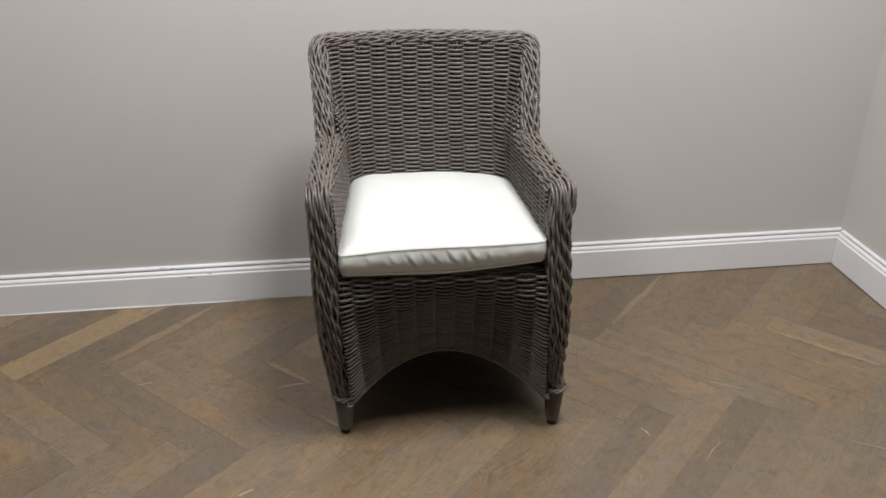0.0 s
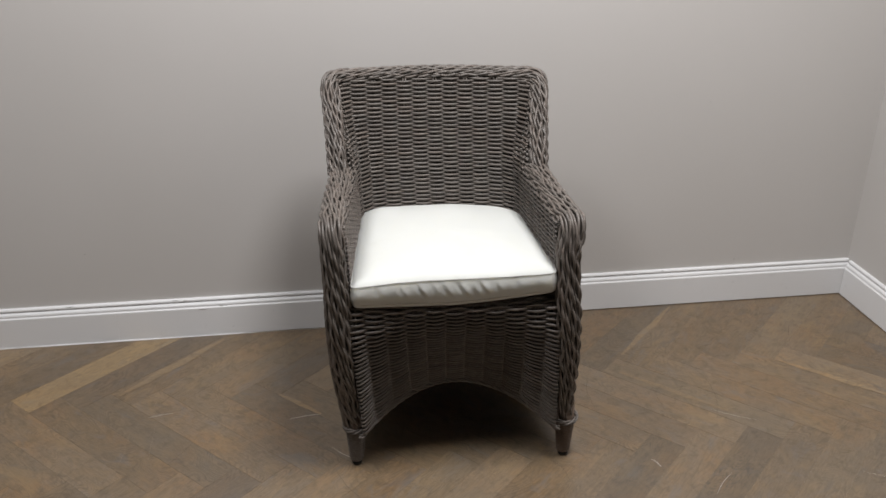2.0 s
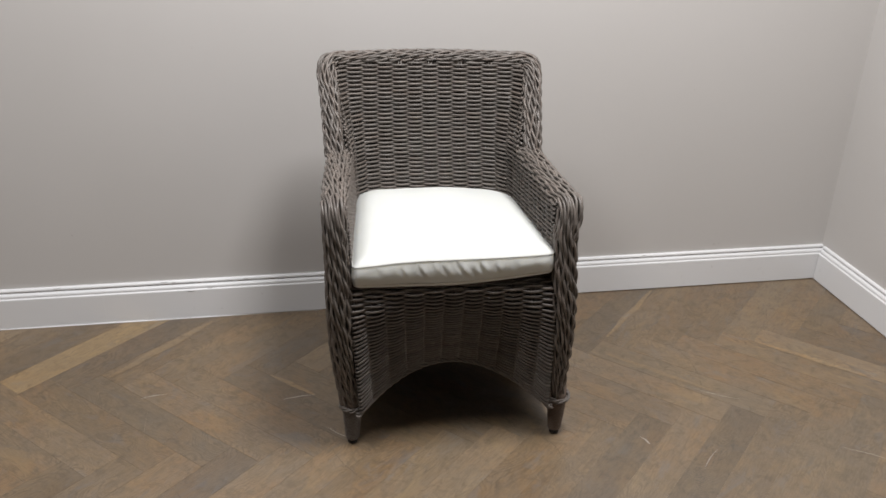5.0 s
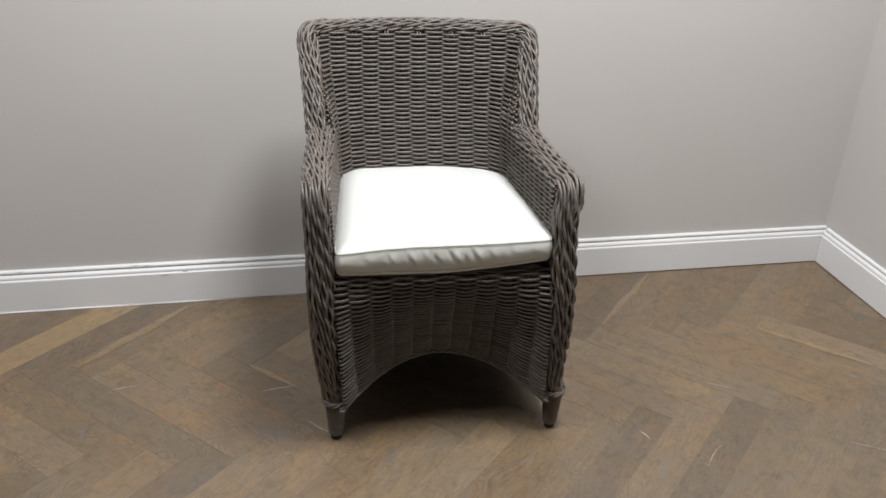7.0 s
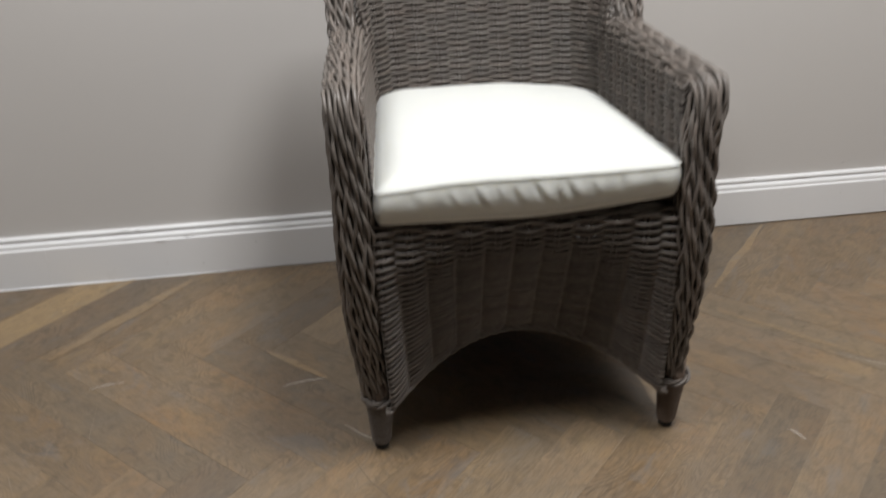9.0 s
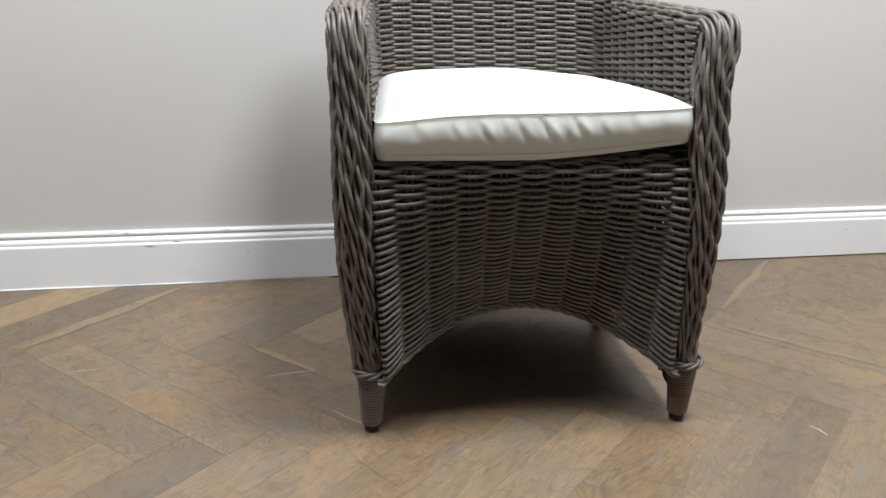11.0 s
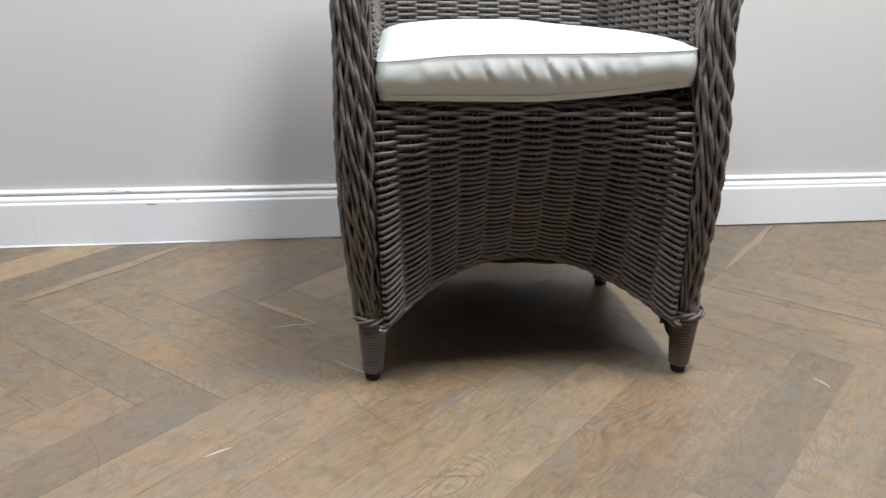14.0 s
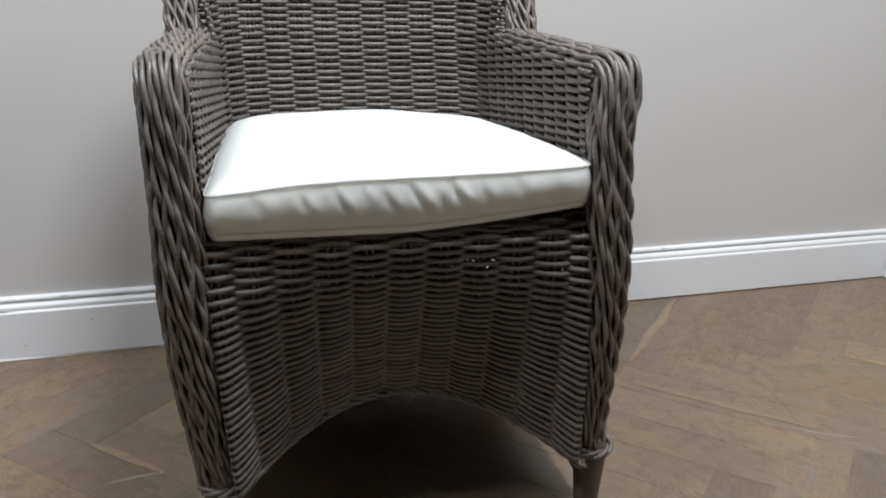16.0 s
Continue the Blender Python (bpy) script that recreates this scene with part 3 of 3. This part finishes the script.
def seat_deck():
    """Woven seat under the cushion."""
    geos = []
    for j in range(80):
        y = -0.235 + j * 0.0058
        w = 0.232 - 0.02 * smoothstep(-0.1, 0.2, y)
        pts = [(w * u, y, 0.474 + 0.003 * math.cos(math.pi * (u * 6 + j))) for u in np.linspace(-1, 1, 60)]
        geos.append(tube(settle(pts), 0.0030, 5))
    tagged(part("seat_weave", join(*geos), STAKE, chair, "woven seat beneath the cushion"), kind="stuff")
    rails = [tube(settle([(-0.25, -0.20, 0.456), (0.25, -0.20, 0.456)]), 0.011, 8), tube(settle([(-0.23, 0.215, 0.462), (0.23, 0.215, 0.462)]), 0.011, 8),
             tube(settle([(-0.25, -0.23, 0.462), (-0.235, 0.215, 0.462)]), 0.011, 8), tube(settle([(0.25, -0.23, 0.462), (0.235, 0.215, 0.462)]), 0.011, 8)]
    part("seat_rail", join(*rails), GAP_CORE, chair, "dark rails under the woven seat")


shell_inner()
shell_outer()
front_apron()
arm_and_post(-1)
arm_and_post(1)
back_rim()
feet()
seat_deck()

# ---- the cushion ----
cushion = new("seat_cushion")
cushion.matrix_world = pose(CHAIR[0], CHAIR[1], 0, 0, 0, CHAIR[2])
tagged(cushion, "cream fabric box cushion with grey piping on the armchair seat", "cushion")


def cushion_edge(t, inset=0.0):
    """The cushion's outline in plan, t from 0 to 1 from the front left corner round by the right."""
    fw, bw, fy, by, rf, rb, rr = 0.232, 0.212, -0.256, 0.236, 0.014, 0.060, 0.085
    pts = []
    for cx, cy, r, a0 in ((fw - rf, fy + rf, rf, -90), (bw + 0.010 - rr, by - rr, rr, 0), (-bw + rb, by - rb, rb, 90), (-fw + rf, fy + rf, rf, 180)):
        for a in np.linspace(a0, a0 + 90, 9):
            pts.append((cx + (r - inset) * math.cos(radians(a)), cy + (r - inset) * math.sin(radians(a))))
    pts.append(pts[0])
    p = np.array(pts)
    s = np.r_[0, np.cumsum(np.linalg.norm(np.diff(p, axis=0), axis=1))]
    return np.interp(t * s[-1], s, p[:, 0]), np.interp(t * s[-1], s, p[:, 1])


def cushion_level(x, y):
    """Height of the upper seam: the cushion sits tilted, higher at one side."""
    return 0.546 + 0.052 * x * (1 - 0.75 * smoothstep(-0.12, 0.20, y)) - 0.010 * smoothstep(0.02, 0.20, x) * smoothstep(-0.23, -0.04, y) - 0.060 * max(0.0, y + 0.05) + 0.004 * (1 - (x / 0.23) ** 2) - 0.0028 * math.sin(math.pi * x / 0.232) * smoothstep(-0.10, -0.22, y)


def cushion_low(x, y):
    return 0.481 + 0.025 * min(1.0, max(0.0, (x + 0.01) / 0.24)) ** 1.3 - 0.002


# creases across the front: place, half width, depth, slant, level and length
FOLDS = [(-0.172, 0.0070, 0.35, 0.020, 0.70, 0.20), (-0.118, 0.0045, 0.55, 0.030, 0.66, 0.17), (-0.074, 0.0040, 0.85, 0.038, 0.60, 0.22), (-0.046, 0.0035, 0.45, 0.020, 0.72, 0.14),
         (-0.018, 0.0045, 0.75, 0.042, 0.58, 0.20), (0.018, 0.0050, 1.05, 0.040, 0.62, 0.24), (0.044, 0.0040, 0.60, 0.024, 0.50, 0.16), (0.066, 0.0045, 1.00, 0.036, 0.66, 0.20),
         (0.098, 0.0045, 0.55, 0.026, 0.60, 0.18), (0.142, 0.0075, 0.40, 0.016, 0.64, 0.22), (0.188, 0.0090, 0.30, 0.012, 0.55, 0.25)]


def build_cushion():
    n = 520
    ts = np.linspace(0, 1, n, endpoint=False)
    edge = [cushion_edge(t) for t in ts]
    v, f = [], []
    levels = 15
    for i, (x, y) in enumerate(edge):
        front = smoothstep(-0.235, -0.250, y)
        hi, lo = cushion_level(x, y), cushion_low(x, y)
        for k in range(levels):
            w = k / (levels - 1)
            bulge = 0.007 * math.sin(math.pi * w)
            fold = 0.0
            if front > 0:
                for c, wd, dp, tilt, top, tall in FOLDS:
                    env = math.exp(-((w - top) / tall) ** 2)
                    q = (x - c + tilt * (w - 0.55)) / wd
                    fold -= dp * 0.0040 * math.exp(-q * q) * env
                    q = (x - c - wd * 2.0 + tilt * (w - 0.55)) / (wd * 1.4)
                    fold += dp * 0.0032 * math.exp(-q * q) * env
                fold += 0.0012 * noise.noise((x * 32, w * 2.2, 4.0)) * math.sin(math.pi * w)
            v.append((x * (1 + bulge / 0.3 * (1 - front)), y * (1 + bulge / 0.25 * (1 - front)) - front * (bulge + fold - 0.011 * (1 - w) ** 1.5), lo + (hi - lo) * w))
    for i in range(n):
        j = (i + 1) % n
        for k in range(levels - 1):
            f.append((i * levels + k, j * levels + k, j * levels + k + 1, i * levels + k + 1))
    # crown and underside in rings towards the middle
    rings = 16
    for side in (1, -1):
        first = len(v)
        for r in range(1, rings + 1):
            q = 1 - r / rings * 0.995
            for x, y in edge:
                X, Y = x * q, (y + 0.01) * q - 0.01
                if side > 0:
                    crown = 0.010 * (1 - q ** 3.0) + 0.011 * (1 - q ** 12)
                    soft = 0.0025 * noise.noise((X * 9, Y * 9, 0.4)) * (1 - q ** 6)
                    z = cushion_level(x, y) * q + cushion_level(0, -0.01) * (1 - q) + crown + soft
                else:
                    z = cushion_low(x, y) + 0.002 * (1 - q)
                v.append((X, Y, z))
        for r in range(rings):
            for i in range(n):
                j = (i + 1) % n
                if r == 0:
                    a, b = (i * levels + (levels - 1 if side > 0 else 0)), (j * levels + (levels - 1 if side > 0 else 0))
                else:
                    a, b = first + (r - 1) * n + i, first + (r - 1) * n + j
                c, d = first + r * n + j, first + r * n + i
                f.append((a, b, c, d) if side > 0 else (d, c, b, a))
        f.append(tuple(first + (rings - 1) * n + i for i in range(n)) if side > 0 else tuple(first + (rings - 1) * n + i for i in range(n))[::-1])
    body = part("cushion_cover", (settle(v).tolist(), f), CLOTH, cushion, "cream fabric cover with creased front")
    loop = [cushion_edge(t) for t in np.linspace(0, 1, 201)]
    up = np.tile([0.0, 0.0, 1.0], (201, 1))
    part("piping", tube(settle([(x * 1.004, y - (0.0012 if y < -0.24 else 0), cushion_level(x, y) + 0.0012 * noise.noise((x * 20, y * 20, 0))) for x, y in loop]), 0.0013, 6, up=up), PIPING, cushion, "thin grey piping along the upper seam")
    part("lower_seam", tube(settle([(x * 1.002, y - (0.001 if y < -0.24 else 0) + (0.0085 - 0.0022 if y < -0.24 else 0), cushion_low(x, y) + 0.009) for x, y in loop]), 0.0014, 6, up=up), SEAM, cushion, "cream piping along the lower seam")


build_cushion()

# ---- the herringbone floor ----
TURN = -0.45                       # degrees by which the pattern is off the walls' diagonal
BOARD_W, BOARD_L = 0.0968, 0.540
CORNER = Vector((0.547, 2.243))   # one board's end corner
D1 = Vector((math.cos(radians(45 + TURN)), math.sin(radians(45 + TURN))))
D2 = Vector((math.cos(radians(-45 + TURN)), math.sin(radians(-45 + TURN))))

floor = part("floor", box(ROOM_W, WALL_X, ROOM_S, WALL_Y, -0.06, -0.0006), JOINT, smooth=False)
tagged(floor, "worn brown oak boards laid in herringbone", "floor", kind="structure")


def clip(poly, room):
    x0, x1, y0, y1 = room
    for axis, bound, keep in ((0, x0, 1), (0, x1, -1), (1, y0, 1), (1, y1, -1)):
        out = []
        for i, p in enumerate(poly):
            q = poly[(i + 1) % len(poly)]
            pin, qin = (p[axis] - bound) * keep >= 0, (q[axis] - bound) * keep >= 0
            if pin:
                out.append(p)
            if pin != qin:
                t = (bound - p[axis]) / (q[axis] - p[axis])
                out.append(p.lerp(q, t))
        poly = out
        if len(poly) < 3:
            return []
    return poly


def board_mesh(poly, name):
    """A board from its outline in its own plane: eased upper edges."""
    n = len(poly)
    c = sum(poly, Vector((0, 0))) / n
    v = []
    for inset, z in ((0.0003, -0.010), (0.0003, -0.0002), (0.0004, 0.0)):
        for p in poly:
            d = p - c
            eased = c + Vector((d.x - math.copysign(min(inset, abs(d.x)), d.x), d.y - math.copysign(min(inset, abs(d.y)), d.y)))
            v.append((eased.x, eased.y, z))
    f = [tuple(range(2 * n, 3 * n))]
    for k in range(2):
        for i in range(n):
            j = (i + 1) % n
            f.append((k * n + i, k * n + j, (k + 1) * n + j, (k + 1) * n + i))
    mesh = bpy.data.meshes.new(name)
    mesh.from_pydata(v, [], f)
    return mesh


full = {}
ROOM = (ROOM_W, WALL_X - 0.001, ROOM_S, WALL_Y - 0.001)
chooser = random.Random(11)
# boards whose tone stands out: 1 dark, 2 pale, 3 honey; the key is direction, column and step
TONES = {(1, 0, 0): 1, (1, 0, 1): 2, (1, 0, 2): 1, (1, 0, 4): 2, (1, 1, -5): 0, (1, 0, 5): 1, (1, 1, -10): 3, (1, 1, -6): 2, (1, 1, -4): 2, (1, 0, -3): 2, (1, 1, 2): 1, (2, 0, -8): 1, (2, 0, -4): 2, (2, 0, -5): 1, (2, 0, 7): 2, (2, 0, 3): 2, (1, 1, -13): 2}


def lay_board(origin, along, across, key):
    corners = [origin, origin + along * BOARD_L, origin + along * BOARD_L + across * BOARD_W, origin + across * BOARD_W]
    if max(c.x for c in corners) < ROOM[0] or min(c.x for c in corners) > ROOM[1] or max(c.y for c in corners) < ROOM[2] or min(c.y for c in corners) > ROOM[3]:
        return
    poly = clip(corners, ROOM)
    if len(poly) < 3:
        return
    tone = TONES.get(key)
    draw = chooser.random()
    if tone is None:
        tone = 0 if draw < 0.84 else 4 if draw < 0.95 else 2
    whole = len(poly) == 4 and all((a - b).length < 1e-5 for a, b in zip(poly, corners))
    mid = origin + along * (BOARD_L / 2) + across * (BOARD_W / 2)
    ang = math.atan2(along.y, along.x)
    if whole and tone in full:
        mesh = full[tone]
    else:
        local = []
        for p in poly:
            d = p - mid
            local.append(Vector((d.dot(along), d.dot(Vector((-along.y, along.x))))))
        if sum((local[i].x * local[(i + 1) % len(local)].y - local[(i + 1) % len(local)].x * local[i].y) for i in range(len(local))) < 0:
            local = local[::-1]
        mesh = board_mesh(local, "board")
        mesh.materials.append(OAKS[tone])
        if whole:
            full[tone] = mesh
    ob = new("board", mesh)
    ob.parent = floor
    ob.matrix_world = Matrix.Translation((mid.x, mid.y, 0.0002 * (chooser.random() - 0.5))) @ Matrix.Rotation(ang, 4, "Z")


for col in range(-6, 5):
    shift = CORNER + (D1 - D2) * (BOARD_L * col)
    for k in range(-26, 27):
        foot = shift + (D1 + D2) * (BOARD_W * k)
        lay_board(foot - D1 * BOARD_L, D1, D2, (1, col, k))
        lay_board(foot - D1 * BOARD_W - D2 * BOARD_L, D2, D1, (2, col, k))


# ---- wear on the floor and walls ----


def stroke(name, points, width, material, parent):
    """A thin flat mark that lies on the boards, tapered at both ends."""
    p = [Vector((x, y)) for x, y in points]
    n = len(p)
    v, f = [], []
    for i, q in enumerate(p):
        d = (p[min(i + 1, n - 1)] - p[max(i - 1, 0)]).normalized()
        side = Vector((-d.y, d.x)) * width * 0.5 * (0.25 + 0.75 * math.sin(math.pi * (i + 0.3) / (n - 0.4)))
        v += [(q.x + side.x, q.y + side.y, 0.0007), (q.x - side.x, q.y - side.y, 0.0007)]
    for i in range(n - 1):
        f.append((2 * i, 2 * i + 1, 2 * i + 3, 2 * i + 2))
    return part(name, (v, f), material, parent, smooth=False)


def wandering(a, b, bend, steps=12, seed=0.0):
    a, b = Vector(a), Vector(b)
    d = b - a
    side = Vector((-d.y, d.x))
    return [tuple(a + d * t + side * (bend * math.sin(math.pi * t) + 0.02 * noise.noise((t * 4, seed, 0)))) for t in np.linspace(0, 1, steps)]


for k, (a, b, bend, w) in enumerate((
        ((-0.418, 2.440), (-0.330, 2.452), 0.05, 0.0035), ((-0.305, 2.300), (-0.225, 2.225), -0.03, 0.0024), ((0.508, 2.140), (0.522, 2.105), 0.08, 0.0030),
        ((-0.500, 2.026), (-0.462, 2.046), 0.03, 0.0036), ((-0.800, 2.500), (-0.735, 2.512), 0.05, 0.0022),
        ((0.750, 2.330), (0.860, 2.262), -0.03, 0.0016), ((1.02, 2.02), (1.12, 1.95), 0.04, 0.0016), ((0.62, 1.99), (0.69, 2.06), 0.04, 0.0014))):
    stroke("scratch", wandering(a, b, bend, 12, k), 0.95 * w, SCRATCH, floor)
for k, (a, b, bend, w) in enumerate((
        ((0.760, 2.640), (0.735, 2.250), 0.14, 0.0022), ((0.470, 2.560), (0.440, 2.330), -0.10, 0.0018), ((-0.300, 2.215), (-0.215, 2.060), -0.06, 0.0024),
        ((-0.660, 2.390), (-0.735, 2.270), 0.05, 0.0020), ((-0.690, 2.130), (-0.640, 1.960), 0.10, 0.0022), ((0.250, 2.175), (0.275, 2.085), 0.12, 0.0022))):
    stroke("scuff", wandering(a, b, bend, 14, k + 40), 0.5 * w, SCUFF, floor)

# pale sapwood along the edges of some boards
for a, b, w in (((0.870, 2.925), (0.600, 2.640), 0.020), ((0.560, 2.548), (0.800, 2.315), 0.018), ((-0.630, 2.905), (-0.900, 2.620), 0.030), ((-0.450, 2.570), (-0.330, 2.455), 0.016), ((1.070, 2.545), (1.300, 2.320), 0.022)):
    stroke("sapwood_edge", wandering(a, b, 0.0, 14, 2.0), w, OAK_SAP, floor)

# many faint fine scratches worn into the varnish
FAINT = plain("faint_scratch", (0.240, 0.190, 0.138), 0.6, 300)
worn = random.Random(5)
for k in range(64):
    a = Vector((worn.uniform(-1.15, 1.35), worn.uniform(1.55, 2.75)))
    turn = worn.uniform(0, math.pi)
    reach = worn.uniform(0.03, 0.16)
    stroke("scratch", wandering(a, a + Vector((math.cos(turn), math.sin(turn))) * reach, worn.uniform(-0.03, 0.03), 9, k * 1.3), worn.uniform(0.0005, 0.0012), FAINT if k % 4 else SCUFF, floor)

# bead of white filler between skirting and boards, and small knocks
bead = [(x, WALL_Y - SKIRT - 0.0012, 0.0014 + 0.0006 * noise.noise((x * 9, 0, 0))) for x in np.linspace(-2.2, -0.28, 90)]
fade = [1.0 - 0.8 * smoothstep(-0.75, -0.45, p[0]) for p in bead]
tagged(part("filler_bead", tube(bead, [f * (0.0021 + 0.0012 * noise.noise((p[0] * 6, 3, 0))) for p, f in zip(bead, fade)], 6), SKIRTING), "thin white filler bead under the skirting board", "filler", kind="structure")


def smudge(name, x, z, w, h, y, material, parent):
    v, f = [(x, y, z)], []
    for i in range(12):
        a = 2 * math.pi * i / 12
        r = 0.8 + 0.5 * noise.noise((math.cos(a) * 2 + x * 7, math.sin(a) * 2, z))
        v.append((x + w * r * math.cos(a), y, z + h * r * math.sin(a)))
    for i in range(12):
        f.append((0, 1 + i, 1 + (i + 1) % 12))
    return part(name, (v, f), material, parent, smooth=False)


def chip(x, z, w, h, depth):
    """A small knock in the moulding: a shallow dark wedge standing just off its face."""
    y = WALL_Y - depth
    v = [(x - w, y, z), (x - 0.3 * w, y - 0.0008, z + h), (x + w, y, z + 0.3 * h), (x + 0.2 * w, y - 0.0008, z - h), (x, y + 0.002, z)]
    return part("chip", (v, [(0, 3, 1), (1, 3, 2), (0, 1, 4), (1, 2, 4), (2, 3, 4), (3, 0, 4)]), KNOCK, bpy.data.objects["baseboard_north_b"] if x > -0.95 else bpy.data.objects["baseboard_north_a"], smooth=False)


KNOCK = plain("grey_knock", (0.30, 0.285, 0.27), 0.8, 500)
north = bpy.data.objects["wall_north"]
for x, z, w, h in ((1.093, 0.153, 0.0035, 0.0018), (1.110, 0.156, 0.003, 0.001), (-1.02, 0.30, 0.0025, 0.0015), (0.93, 0.71, 0.002, 0.0015), (-0.62, 0.86, 0.0015, 0.001)):
    smudge("wall_mark", x, z, w, h, WALL_Y - 0.0006, KNOCK, north)
board = bpy.data.objects["baseboard_north_b"]
for x, z, w, h in ((-0.47, 0.075, 0.0025, 0.0012), (0.60, 0.06, 0.002, 0.001), (1.09, 0.075, 0.004, 0.0008), (-0.60, 0.030, 0.003, 0.001)):
    smudge("knock", x, z, w, h, WALL_Y - SKIRT - 0.0015, KNOCK, board)

for x, z, w, h, depth in ((-0.773, 0.1285, 0.016, 0.0011, 0.0095), (-0.742, 0.1270, 0.009, 0.0010, 0.0108), (-0.631, 0.1040, 0.010, 0.0018, 0.0172), (-0.615, 0.1030, 0.004, 0.0012, 0.0172), (-0.690, 0.0975, 0.014, 0.0008, 0.0208),
                          (-0.518, 0.1275, 0.011, 0.0009, 0.0105), (0.834, 0.1285, 0.008, 0.0011, 0.0095), (-1.075, 0.1090, 0.006, 0.0016, 0.0155), (-1.090, 0.1280, 0.014, 0.0010, 0.0100), (0.55, 0.1280, 0.006, 0.0008, 0.0100)):
    chip(x, z, w, h, depth)
